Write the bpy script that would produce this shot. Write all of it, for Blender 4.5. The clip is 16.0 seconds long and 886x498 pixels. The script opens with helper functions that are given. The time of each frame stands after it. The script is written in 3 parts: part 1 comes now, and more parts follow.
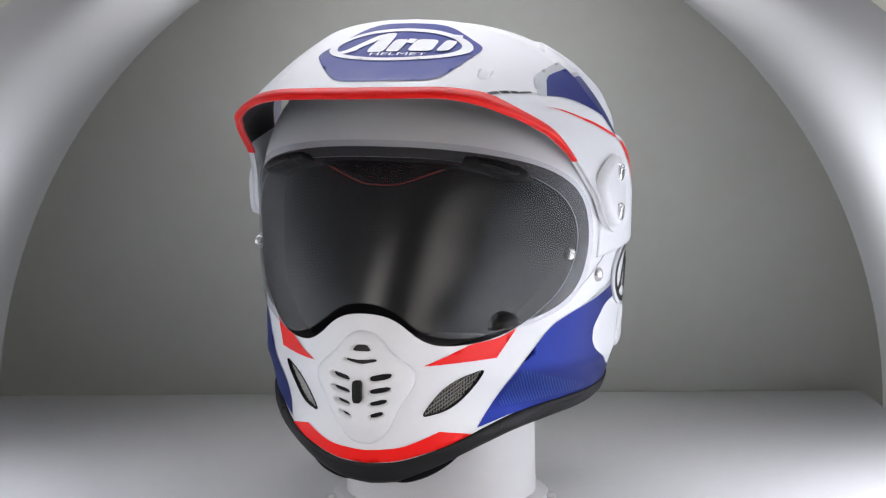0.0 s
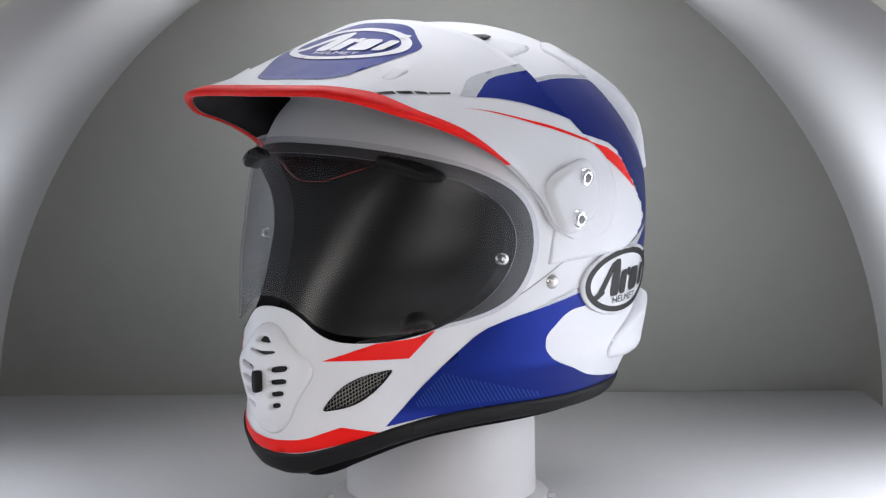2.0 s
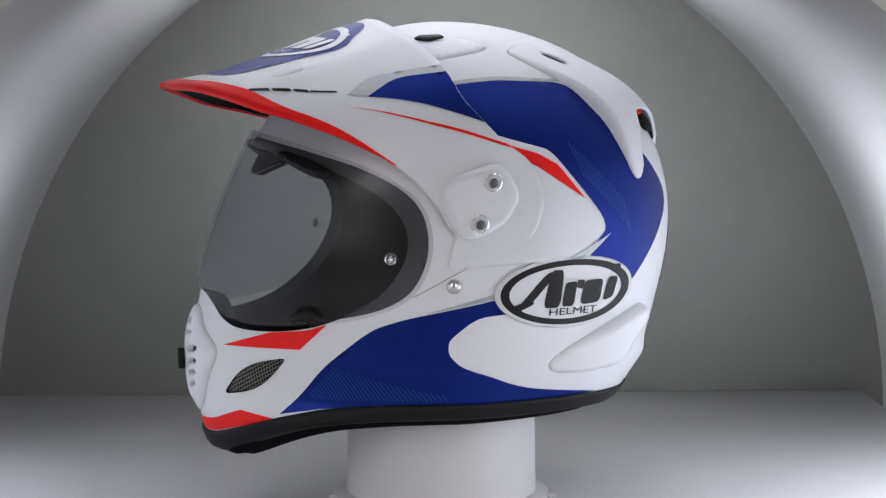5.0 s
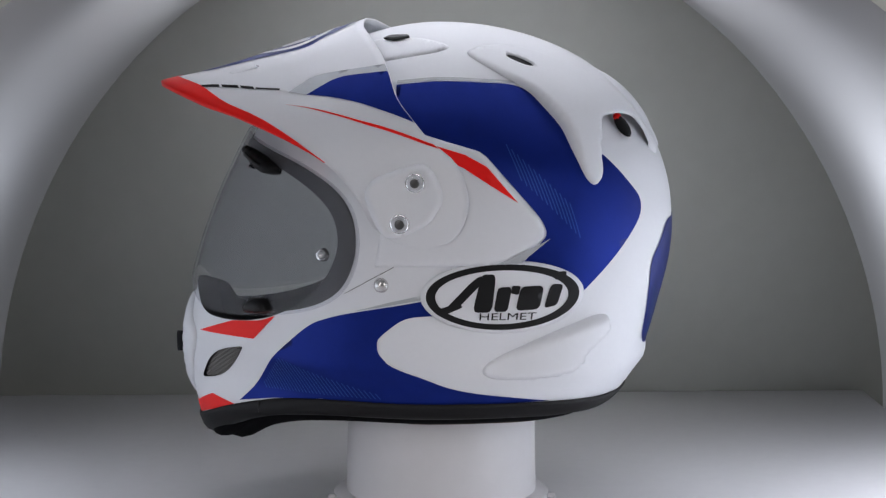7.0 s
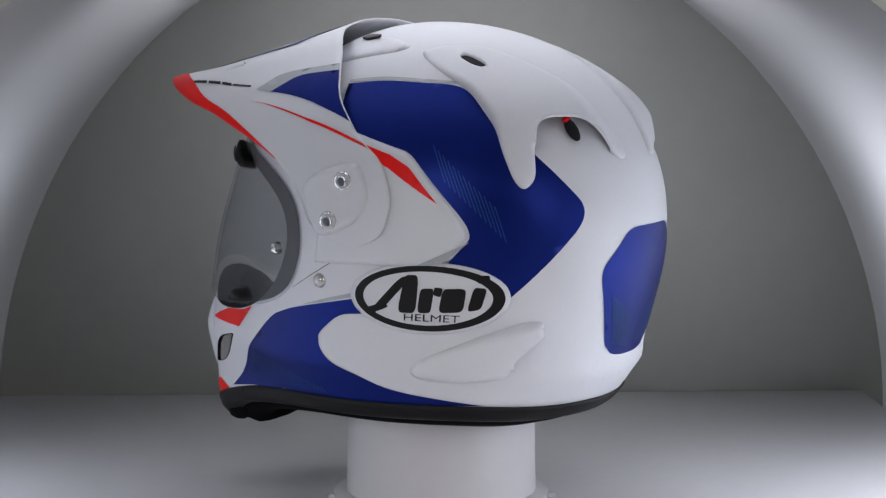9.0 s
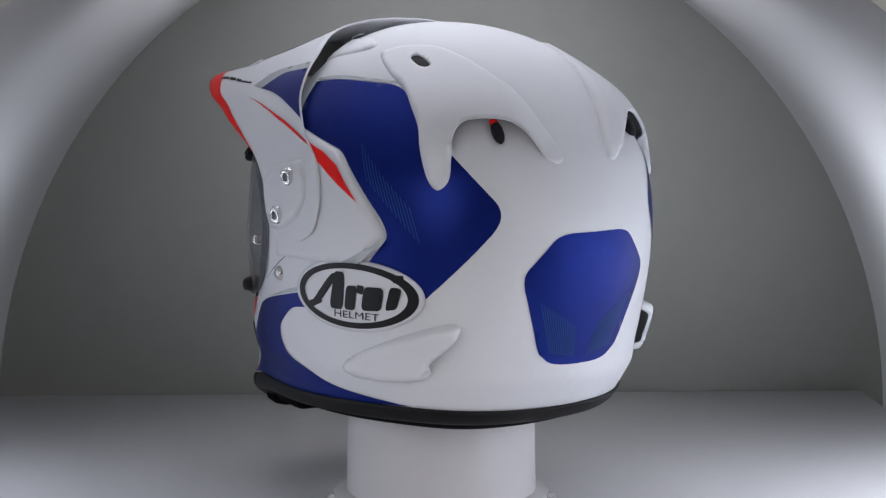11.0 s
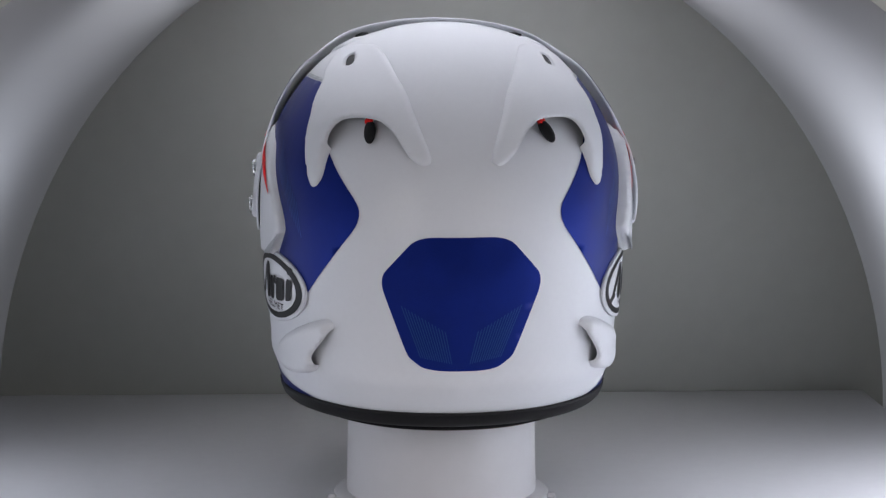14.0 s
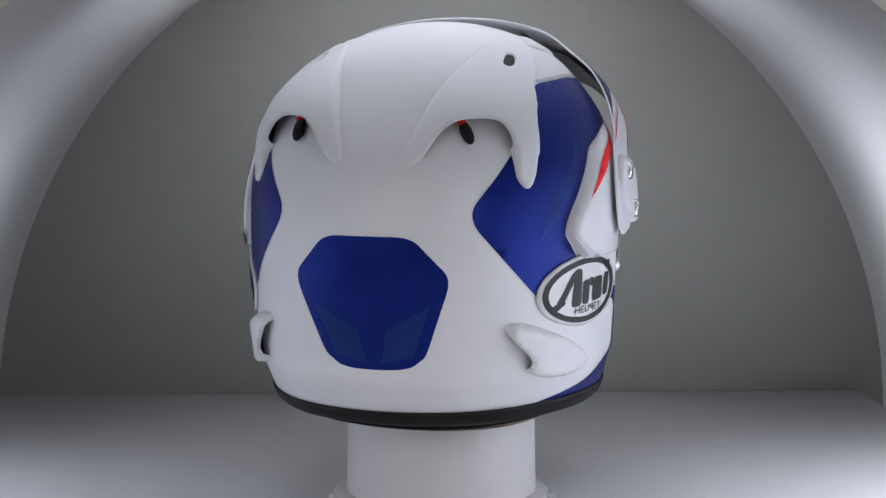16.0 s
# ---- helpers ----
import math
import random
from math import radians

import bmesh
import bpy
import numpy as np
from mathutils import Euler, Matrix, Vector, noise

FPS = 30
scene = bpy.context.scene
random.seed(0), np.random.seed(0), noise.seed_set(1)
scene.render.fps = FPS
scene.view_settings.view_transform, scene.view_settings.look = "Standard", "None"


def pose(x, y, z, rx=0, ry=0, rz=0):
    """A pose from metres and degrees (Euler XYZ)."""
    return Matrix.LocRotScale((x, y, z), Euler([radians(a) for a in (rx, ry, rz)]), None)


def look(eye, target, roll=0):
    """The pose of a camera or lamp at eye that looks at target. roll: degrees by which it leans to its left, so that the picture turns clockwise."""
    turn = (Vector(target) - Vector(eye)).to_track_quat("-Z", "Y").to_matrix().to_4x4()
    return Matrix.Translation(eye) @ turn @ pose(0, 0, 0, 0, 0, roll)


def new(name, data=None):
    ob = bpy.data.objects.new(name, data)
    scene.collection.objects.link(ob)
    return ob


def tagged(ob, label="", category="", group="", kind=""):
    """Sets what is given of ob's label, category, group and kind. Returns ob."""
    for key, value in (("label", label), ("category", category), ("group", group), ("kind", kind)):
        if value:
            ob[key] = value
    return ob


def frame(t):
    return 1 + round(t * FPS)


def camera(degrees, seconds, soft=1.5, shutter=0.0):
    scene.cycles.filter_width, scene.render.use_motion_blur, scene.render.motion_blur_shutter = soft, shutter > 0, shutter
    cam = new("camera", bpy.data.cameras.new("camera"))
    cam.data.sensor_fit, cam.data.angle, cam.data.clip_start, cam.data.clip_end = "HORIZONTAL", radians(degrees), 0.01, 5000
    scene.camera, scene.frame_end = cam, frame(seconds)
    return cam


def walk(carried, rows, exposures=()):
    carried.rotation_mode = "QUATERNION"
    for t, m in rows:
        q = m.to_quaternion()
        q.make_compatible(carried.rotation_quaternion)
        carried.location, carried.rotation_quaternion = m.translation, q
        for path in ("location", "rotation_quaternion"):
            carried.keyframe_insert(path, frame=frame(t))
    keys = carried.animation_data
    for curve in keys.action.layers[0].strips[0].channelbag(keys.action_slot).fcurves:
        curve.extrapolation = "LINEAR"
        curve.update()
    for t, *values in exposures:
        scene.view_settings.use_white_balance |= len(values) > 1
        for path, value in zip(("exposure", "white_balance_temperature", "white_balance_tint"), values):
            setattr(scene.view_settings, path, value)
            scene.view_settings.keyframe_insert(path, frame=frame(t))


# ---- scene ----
cam = camera(23.93, 16.0, soft=1.3)
EYE = pose(0, -1.392, 0.3417, 90 - 7.081, 0, -0.05)
walk(cam, [(0.0, EYE), (16.0, EYE)],
     exposures=[(0.0, 0.12, 6670, 10), (1.5, 0.03, 6620, 10), (3.5, -0.12, 6520, 10), (7.0, -0.36, 6430, 11), (9.0, -0.44, 6400, 12), (12.0, -0.46, 6370, 12), (16.0, -0.46, 6360, 12)])

# ---- world and lamps ----
world = bpy.data.worlds.new("studio")
scene.world = world
world.use_nodes = True
world.node_tree.nodes["Background"].inputs[0].default_value = (0.9, 0.95, 1.0, 1)
world.node_tree.nodes["Background"].inputs[1].default_value = 0.12


def softbox(name, eye, target, wide, high, watts, tint=(1, 1, 1), spread=180):
    data = bpy.data.lights.new(name, "AREA")
    data.shape, data.size, data.size_y, data.energy, data.color = "RECTANGLE", wide, high, watts, tint
    data.spread = math.radians(spread)
    lamp = new(name, data)
    lamp.matrix_world = look(eye, target)
    return lamp


softbox("softbox_key", (0.80, -1.25, 0.65), (0, 0, 0.18), 0.8, 0.9, 7.2, (1.0, 0.962, 0.950))
softbox("softbox_fill", (-0.80, -1.25, 0.65), (0, 0, 0.18), 0.8, 0.9, 9.0, (1.0, 0.962, 0.950))
softbox("softbox_tent", (-0.47, -0.12, 0.12), (-0.30, -0.10, 0.10), 0.42, 0.26, 1.9, (0.90, 0.93, 1))
softbox("softbox_tent", (0.47, -0.12, 0.13), (0.30, -0.10, 0.11), 0.42, 0.26, 4.5, (0.93, 0.945, 1))
softbox("softbox_top", (0.0, 0.06, 0.56), (0.0, 0.07, 0.3), 0.34, 0.45, 2.15, (0.985, 0.97, 1), 80)

# ---- materials ----


def material(name, colour, rough=0.5, metal=0.0, coat=0.0, grain=0.0, scale=200.0, bump=0.0, **more):
    """A surface with a fine and a coarse variation of its colour, roughness and relief."""
    m = bpy.data.materials.new(name)
    m.use_nodes = True
    nodes, links = m.node_tree.nodes, m.node_tree.links
    b = nodes["Principled BSDF"]
    b.inputs["Base Color"].default_value = (*colour, 1)
    b.inputs["Roughness"].default_value = rough
    b.inputs["Metallic"].default_value = metal
    b.inputs["Coat Weight"].default_value = coat
    b.inputs["Coat Roughness"].default_value = 0.06
    for key, value in more.items():
        b.inputs[key.replace("_", " ")].default_value = value
    if grain:
        where = nodes.new("ShaderNodeTexCoord")
        fine, broad = nodes.new("ShaderNodeTexNoise"), nodes.new("ShaderNodeTexNoise")
        fine.inputs["Scale"].default_value, broad.inputs["Scale"].default_value = scale, scale / 25
        fine.inputs["Detail"].default_value = 4
        links.new(where.outputs["Object"], fine.inputs["Vector"])
        links.new(where.outputs["Object"], broad.inputs["Vector"])
        both = nodes.new("ShaderNodeMath")
        both.operation = "ADD"
        links.new(fine.outputs["Fac"], both.inputs[0])
        links.new(broad.outputs["Fac"], both.inputs[1])
        ramp = nodes.new("ShaderNodeMapRange")
        ramp.inputs["From Min"].default_value, ramp.inputs["From Max"].default_value = 0.6, 1.4
        ramp.inputs["To Min"].default_value, ramp.inputs["To Max"].default_value = 1 - grain, 1 + grain
        links.new(both.outputs[0], ramp.inputs["Value"])
        tone = nodes.new("ShaderNodeMix")
        tone.data_type, tone.blend_type = "RGBA", "MULTIPLY"
        tone.inputs["Factor"].default_value = 1
        tone.inputs["A"].default_value = (*colour, 1)
        links.new(ramp.outputs[0], tone.inputs["B"])
        links.new(tone.outputs["Result"], b.inputs["Base Color"])
        gloss = nodes.new("ShaderNodeMath")
        gloss.operation = "MULTIPLY"
        gloss.inputs[1].default_value = rough
        links.new(ramp.outputs[0], gloss.inputs[0])
        links.new(gloss.outputs[0], b.inputs["Roughness"])
        if bump:
            relief = nodes.new("ShaderNodeBump")
            relief.inputs["Strength"].default_value, relief.inputs["Distance"].default_value = bump, 0.001
            links.new(fine.outputs["Fac"], relief.inputs["Height"])
            links.new(relief.outputs[0], b.inputs["Normal"])
    return m


WHITE = material("white_paint", (0.705, 0.715, 0.742), 0.42, coat=0.14, grain=0.015, scale=300)
BLUE = material("blue_paint", (0.006, 0.019, 0.180), 0.36, metal=0.55, Specular_IOR_Level=0.18, grain=0.12, scale=1500)
RED = material("red_paint", (0.86, 0.007, 0.005), 0.40, Specular_IOR_Level=0.25, grain=0.03, scale=300)
LIGHTBLUE = material("light_blue_paint", (0.010, 0.055, 0.28), 0.40, metal=0.5, grain=0.05, scale=800)
TEAL = material("teal_paint", (0.006, 0.045, 0.21), 0.40, metal=0.5, grain=0.05, scale=800)
# silver paint, also used for a painted wedge of shading
SILVER_SHADE = material("silver_and_shade_paint", (0.42, 0.44, 0.46), 0.38, metal=0.3, grain=0.04, scale=1500)
BLACK = material("black_ink", (0.008, 0.008, 0.009), 0.4, Specular_IOR_Level=0.25, grain=0.05, scale=300)
RUBBER = material("black_rubber", (0.010, 0.010, 0.011), 0.55, Specular_IOR_Level=0.18, grain=0.06, scale=300)
LINER = material("black_cloth", (0.006, 0.006, 0.007), 1.0, Specular_IOR_Level=0.05)
PADDING = material("dark_grey_padding", (0.028, 0.028, 0.032), 1.0, Specular_IOR_Level=0.05)
SEAL = material("grey_rubber_seal", (0.05, 0.05, 0.054), 0.7, grain=0.05, scale=300)
DARKSTEEL = material("dark_steel", (0.12, 0.12, 0.12), 0.35, metal=1.0, grain=0.05, scale=900)
LEATHER = material("brown_leather", (0.11, 0.075, 0.05), 0.4, grain=0.25, scale=400, bump=0.1)
DARKRED = material("dark_red_piping", (0.16, 0.004, 0.004), 0.6, grain=0.1)
WIRE = material("dull_steel_wire", (0.40, 0.39, 0.375), 0.4, metal=0.9, grain=0.1, scale=900)
STEEL = material("steel", (0.62, 0.61, 0.60), 0.25, metal=1.0, grain=0.05, scale=900)
CLEAR = material("clear_plastic", (0.85, 0.86, 0.88), 0.08, grain=0.02, Transmission_Weight=0.92, IOR=1.45)
PLASTIC = material("white_plastic", (0.62, 0.61, 0.62), 0.45, grain=0.02, scale=120, bump=0.03)
PAPER = material("grey_paper", (0.49, 0.496, 0.456), 0.8, grain=0.04, scale=60, bump=0.05)
ROOM = material("unseen_room_paint", (0.45, 0.45, 0.44), 0.8, grain=0.03, scale=40, bump=0.05)
BOARD = material("white_board", (0.80, 0.79, 0.80), 0.45, grain=0.03, scale=90, bump=0.03)


def smoke(name, base, milk):
    """Clear sheet plastic: see-through, glossy, with a thin milky haze."""
    m = bpy.data.materials.new(name)
    m.use_nodes = True
    nodes, links = m.node_tree.nodes, m.node_tree.links
    nodes.remove(nodes["Principled BSDF"])
    see, shine, haze, mix, veil, edge, power, gain = (nodes.new("ShaderNode" + n) for n in ("BsdfTransparent", "BsdfGlossy", "BsdfDiffuse", "MixShader", "MixShader", "LayerWeight", "Math", "Math"))
    see.inputs[0].default_value = (0.93, 0.935, 0.95, 1)
    shine.inputs["Roughness"].default_value = 0.3
    haze.inputs[0].default_value = (0.5, 0.51, 0.58, 1)
    edge.inputs["Blend"].default_value = 0.5
    power.operation, gain.operation = "POWER", "MULTIPLY_ADD"
    power.inputs[1].default_value = 4.0
    gain.inputs[1].default_value, gain.inputs[2].default_value = 0.3 if base else 0.0, base
    links.new(edge.outputs["Facing"], power.inputs[0])
    links.new(power.outputs[0], gain.inputs[0])
    links.new(gain.outputs[0], mix.inputs[0])
    veil.inputs[0].default_value = milk
    links.new(see.outputs[0], veil.inputs[1])
    links.new(haze.outputs[0], veil.inputs[2])
    links.new(veil.outputs[0], mix.inputs[1])
    links.new(shine.outputs[0], mix.inputs[2])
    links.new(mix.outputs[0], nodes["Material Output"].inputs[0])
    return m


def fabric():
    m = bpy.data.materials.new("tent_fabric")
    m.use_nodes = True
    nodes, links = m.node_tree.nodes, m.node_tree.links
    b = nodes["Principled BSDF"]
    b.inputs["Base Color"].default_value = (0.16, 0.17, 0.19, 1)
    b.inputs["Roughness"].default_value = 0.8
    glow, mix, weave = (nodes.new("ShaderNode" + n) for n in ("BsdfTranslucent", "MixShader", "TexNoise"))
    weave.inputs["Scale"].default_value = 900
    relief = nodes.new("ShaderNodeBump")
    relief.inputs["Strength"].default_value, relief.inputs["Distance"].default_value = 0.1, 0.001
    links.new(weave.outputs["Fac"], relief.inputs["Height"])
    links.new(relief.outputs[0], b.inputs["Normal"])
    glow.inputs[0].default_value = (0.56, 0.575, 0.60, 1)
    mix.inputs[0].default_value = 0.6
    links.new(b.outputs[0], mix.inputs[1])
    links.new(glow.outputs[0], mix.inputs[2])
    links.new(mix.outputs[0], nodes["Material Output"].inputs[0])
    return m


SMOKE, INSERT, FABRIC = smoke("smoke_plastic", 0.024, 0.004), smoke("fog_insert_plastic", 0.0, 0.0), fabric()

# ---- building ----


def mesh_of(name, verts, faces, mat, smooth=True):
    me = bpy.data.meshes.new(name)
    me.from_pydata([tuple(v) for v in verts], [], [tuple(f) for f in faces])
    me.materials.append(mat)
    if smooth:
        me.polygons.foreach_set("use_smooth", [True] * len(me.polygons))
    me.update()
    return me


def part(name, bm, mat, parent=None, label="", smooth=True):
    """Links a bmesh, or a pair of vertices and faces, as one mesh object under its thing."""
    if isinstance(bm, tuple):
        me = mesh_of(name, *bm, mat, smooth)
    else:
        me = bpy.data.meshes.new(name)
        bmesh.ops.recalc_face_normals(bm, faces=bm.faces)
        for f in bm.faces:
            f.smooth = smooth
        bm.to_mesh(me)
        bm.free()
        me.materials.append(mat)
    ob = new(name, me)
    if parent is not None:
        ob.parent = parent
    return tagged(ob, label)


def grid(rows, closed=False):
    """Vertices and faces of a sheet from rows of points; closed joins each row's end to its start."""
    n = len(rows[0])
    verts = [p for r in rows for p in r]
    faces = []
    for i in range(len(rows) - 1):
        for j in range(n if closed else n - 1):
            k = (j + 1) % n
            faces.append((i * n + j, i * n + k, (i + 1) * n + k, (i + 1) * n + j))
    return verts, faces


def spin(profile, n=48):
    return grid([[(r * math.cos(2 * math.pi * k / n), r * math.sin(2 * math.pi * k / n), z) for k in range(n)] for r, z in profile], True)


CURVES = {}


def through_points(keys, v):
    """A smooth curve through keys [(v, a, b, ...)] at v."""
    name = id(keys)
    if name not in CURVES:
        rows = np.asarray(keys, float)
        CURVES[name] = keys, rows[:, 0], rows[:, 1:], np.gradient(rows[:, 1:], rows[:, 0], axis=0)
    _, t, y, d = CURVES[name]
    i = int(np.clip(np.searchsorted(t, v) - 1, 0, len(t) - 2))
    h = t[i + 1] - t[i]
    s = min(max((v - t[i]) / h, 0), 1)
    return ((2 * s**3 - 3 * s**2 + 1) * y[i] + (s**3 - 2 * s**2 + s) * h * d[i]
            + (3 * s**2 - 2 * s**3) * y[i + 1] + (s**3 - s**2) * h * d[i + 1])


# ---- the helmet's outer form: for each height, its reach forwards and backwards, its half width, its squareness in front ----
TOP = 0.3205
FORM = [(0.040, 0.155, 0.090, 0.090, 0.03), (0.055, 0.161, 0.100, 0.096, 0.03), (0.070, 0.165, 0.112, 0.1015, 0.035),
        (0.085, 0.168, 0.125, 0.107, 0.09), (0.110, 0.170, 0.136, 0.1130, 0.09), (0.140, 0.165, 0.145, 0.1158, 0.10),
        (0.170, 0.157, 0.152, 0.1170, 0.06), (0.200, 0.146, 0.153, 0.1175, 0.04), (0.230, 0.132, 0.147, 0.1155, 0.01),
        (0.260, 0.115, 0.131, 0.106, 0.01), (0.280, 0.100, 0.1135, 0.093, 0.07), (0.295, 0.083, 0.0955, 0.0795, 0.09),
        (0.308, 0.060, 0.069, 0.059, 0.05), (0.316, 0.036, 0.042, 0.036, 0.0), (TOP, 0, 0, 0, 0.0)]
FORM_Q = np.array(sorted((math.sqrt(TOP - z), *rest) for z, *rest in FORM))


def bend(x):
    """The chin and peak lean a little to the helmet's left."""
    return 0.5 * ((x - 0.06) + math.sqrt((x - 0.06) ** 2 + 0.0004))


def bare(az, z):
    front, back, half, k = through_points(FORM_Q, math.sqrt(max(TOP - z, 0)))
    c, s = math.cos(az), math.sin(az)
    back += 0.0036 * math.exp(-((z - 0.102) / 0.007) ** 2)
    r = 1 - (k if c > 0 else -0.028 * ease(0.27, 0.23, z) - 0.006) * math.sin(2 * az) ** 2
    x = (front if c > 0 else back) * c * r
    half += 0.0016 * math.exp(-((z - 0.106) / 0.006) ** 2) * ease(35, 60, abs(az) * 57.3) * ease(140, 110, abs(az) * 57.3)
    return np.array((x, half * s * r + 0.085 * bend(x), z))


def shell_at(az, z, out=0.0):
    """The point of the helmet's outer form at azimuth az (radians, 0 forwards) and height z, raised by out."""
    p = bare(az, z)
    if not out:
        return p
    z0 = min(z, TOP - 0.0004)
    a = bare(az + 0.02, z0) - bare(az - 0.02, z0)
    b = bare(az, min(z0 + 0.002, TOP - 0.0001)) - bare(az, z0 - 0.002)
    n = np.cross(a, b)
    return p + n * (out / np.linalg.norm(n))


# ---- the peak: its rear and front edge from the middle (0) to the foot of its side plate (1) ----
FRONT_EDGE = [(0.00, 0.183, 0.000, 0.2850), (0.10, 0.180, 0.028, 0.2850), (0.20, 0.172, 0.055, 0.2840), (0.28, 0.158, 0.073, 0.2790),
              (0.36, 0.137, 0.087, 0.2705), (0.44, 0.1152, 0.095, 0.2625), (0.52, 0.0972, 0.102, 0.2549), (0.60, 0.0759, 0.107, 0.2448),
              (0.68, 0.0584, 0.110, 0.2346), (0.76, 0.0444, 0.114, 0.2217), (0.84, 0.0339, 0.118, 0.2082), (0.90, 0.0269, 0.120, 0.1963),
              (0.95, 0.0131, 0.1215, 0.1872), (1.00, -0.0077, 0.122, 0.1835)]
REAR_EDGE = [(0.00, 0.0500, 0.000, 0.3245), (0.10, 0.0475, 0.025, 0.3232), (0.20, 0.0440, 0.047, 0.3185), (0.28, 0.0370, 0.064, 0.3108),
             (0.36, 0.0268, 0.081, 0.2985), (0.44, 0.0205, 0.0940, 0.2866), (0.52, 0.0135, 0.1045, 0.2712), (0.58, 0.0040, 0.1105, 0.2600),
             (0.64, -0.0076, 0.1155, 0.2480), (0.70, -0.0231, 0.119, 0.2365), (0.78, -0.0310, 0.122, 0.2195), (0.86, -0.0311, 0.123, 0.2057),
             (0.94, -0.0232, 0.123, 0.1900), (1.00, -0.0077, 0.122, 0.1835)]


def ease(a, b, x):
    s = min(max((x - a) / (b - a), 0), 1)
    return s * s * (3 - 2 * s)


def peak_bare(u, v):
    """The peak's top face: u from side (-1) to side (1), v from the rear edge (0) to the front edge (1)."""
    a = abs(u)
    r, f = through_points(REAR_EDGE, a), through_points(FRONT_EDGE, a)
    p = r + (f - r) * v
    step = (1 - ease(0.20, 0.30, a)) * ease(1.0, 0.72, v) * ease(-0.2, 0.4, v)
    p[2] -= 0.0022 * step + 0.0012 * ease(0.5, 0.3, a) - 0.0026 * (1 - v) * ease(0.12, 0.32, a) * ease(0.8, 0.55, a)
    y = math.copysign(p[1], u)
    p[2] += ease(0.06, 0.14, p[0]) * (0.026 * y - 0.0022)
    if u < 0:
        y -= 0.0045 * ease(0.2, 0.5, a)
        p[0] += 0.009 * v * ease(0.08, 0.22, a) * ease(0.55, 0.30, a)
    dip = math.sin(math.pi * v) * ease(0.26, 0.36, a) * ease(0.75, 0.5, a)
    p[1] -= 0.0006 * dip
    return np.array((p[0], y + 0.075 * bend(p[0]), p[2]))


def peak_at(u, v, out=0.0):
    p = peak_bare(u, v)
    if not out:
        return p
    u1 = min(max(u, -0.97), 0.97)
    v1 = min(max(v, 0.02), 0.98)
    a = peak_bare(u1 + 0.01, v1) - peak_bare(u1 - 0.01, v1)
    b = peak_bare(u1, v1 + 0.02) - peak_bare(u1, v1 - 0.02)
    n = np.cross(b, a)
    return p + n * (out / np.linalg.norm(n))


def inside(p, poly):
    return bool(inside_all([p], poly)[0])


def inside_all(points, poly):
    """For each point, whether it lies within the closed outline."""
    p = np.asarray(points, float)
    odd = np.zeros(len(p), bool)
    for (x0, y0), (x1, y1) in zip(poly, poly[1:] + poly[:1]):
        if y0 != y1:
            odd ^= ((y0 > p[:, 1]) != (y1 > p[:, 1])) & (p[:, 0] < (x1 - x0) * (p[:, 1] - y0) / (y1 - y0) + x0)
    return odd


def tent():
    floor = part("table_top", box((0, -0.28, -0.01), (0.752, 1.29, 0.02), 0.002), BOARD)
    floor.matrix_world = pose(0, 0, 0, 0, 0, 1.9)
    tagged(floor, "white matt table board with a soft sheen", "table", kind="structure")
    rows = []
    for i in range(31):
        y = 0.384 - 0.81 * i / 30
        row = []
        for k in range(65):
            a = math.pi * k / 64
            x, up = math.cos(a), math.sin(a)
            row.append((0.381 * x, y, 0.42 * up ** 1.05 - 0.020))
        rows.append(row)
    vault = part("wall_tent", grid(rows), FABRIC)
    tagged(vault, "arched white translucent light tent fabric", "light tent", kind="structure")
    back = part("backdrop", box((0, 0.385, 0.25), (1.0, 0.01, 0.8), 0.001), PAPER)
    tagged(back, "plain grey-green paper backdrop", "backdrop", kind="structure")
    # unseen room, added to enclose the set for reflections and bounce
    for name, mid, size in (("floor", (0, -0.6, -0.77), (5.2, 5.6, 0.04)), ("ceiling", (0, -0.6, 2.02), (5.2, 5.6, 0.04)),
                            ("wall_north", (0, 2.15, 0.63), (5.2, 0.1, 2.74)), ("wall_south", (0, -3.35, 0.63), (5.2, 0.1, 2.74)),
                            ("wall_east", (2.65, -0.6, 0.63), (0.1, 5.6, 2.74)), ("wall_west", (-2.65, -0.6, 0.63), (0.1, 5.6, 2.74))):
        tagged(part(name, box(mid, size), ROOM, smooth=False), "unseen plain grey room surface, added to close the set", name.split("_")[0], kind="structure")


def box(mid, size, bevel=0.0):
    bm = bmesh.new()
    bmesh.ops.create_cube(bm, size=1, matrix=Matrix.Translation(mid) @ Matrix.Diagonal((*size, 1)))
    if bevel:
        bmesh.ops.bevel(bm, geom=bm.edges[:], offset=bevel, segments=2, affect="EDGES")
    return bm


def pedestal():
    stand = new("display_stand")
    tagged(stand, "plain white plastic pot upside down on a flanged rim", "display stand")
    part("body", spin([(0.0, 0.004), (0.0640, 0.004), (0.0643, 0.007), (0.0638, 0.03), (0.0622, 0.100), (0.061, 0.102), (0.0, 0.102)]), PLASTIC, stand)
    part("rim", spin([(0.060, 0.0), (0.072, 0.0), (0.0728, 0.001), (0.0728, 0.0038), (0.072, 0.0046), (0.066, 0.0046), (0.0642, 0.006), (0.060, 0.006)]), PLASTIC, stand)
    for a in (-0.14, math.pi + 0.2):
        lug = part("lug", box((0, 0, 0), (0.007, 0.010, 0.0030), 0.001), PLASTIC, stand)
        lug.matrix_basis = pose(0.0745 * math.cos(a), 0.0745 * math.sin(a), 0.0024, 0, 0, math.degrees(a))
    return stand


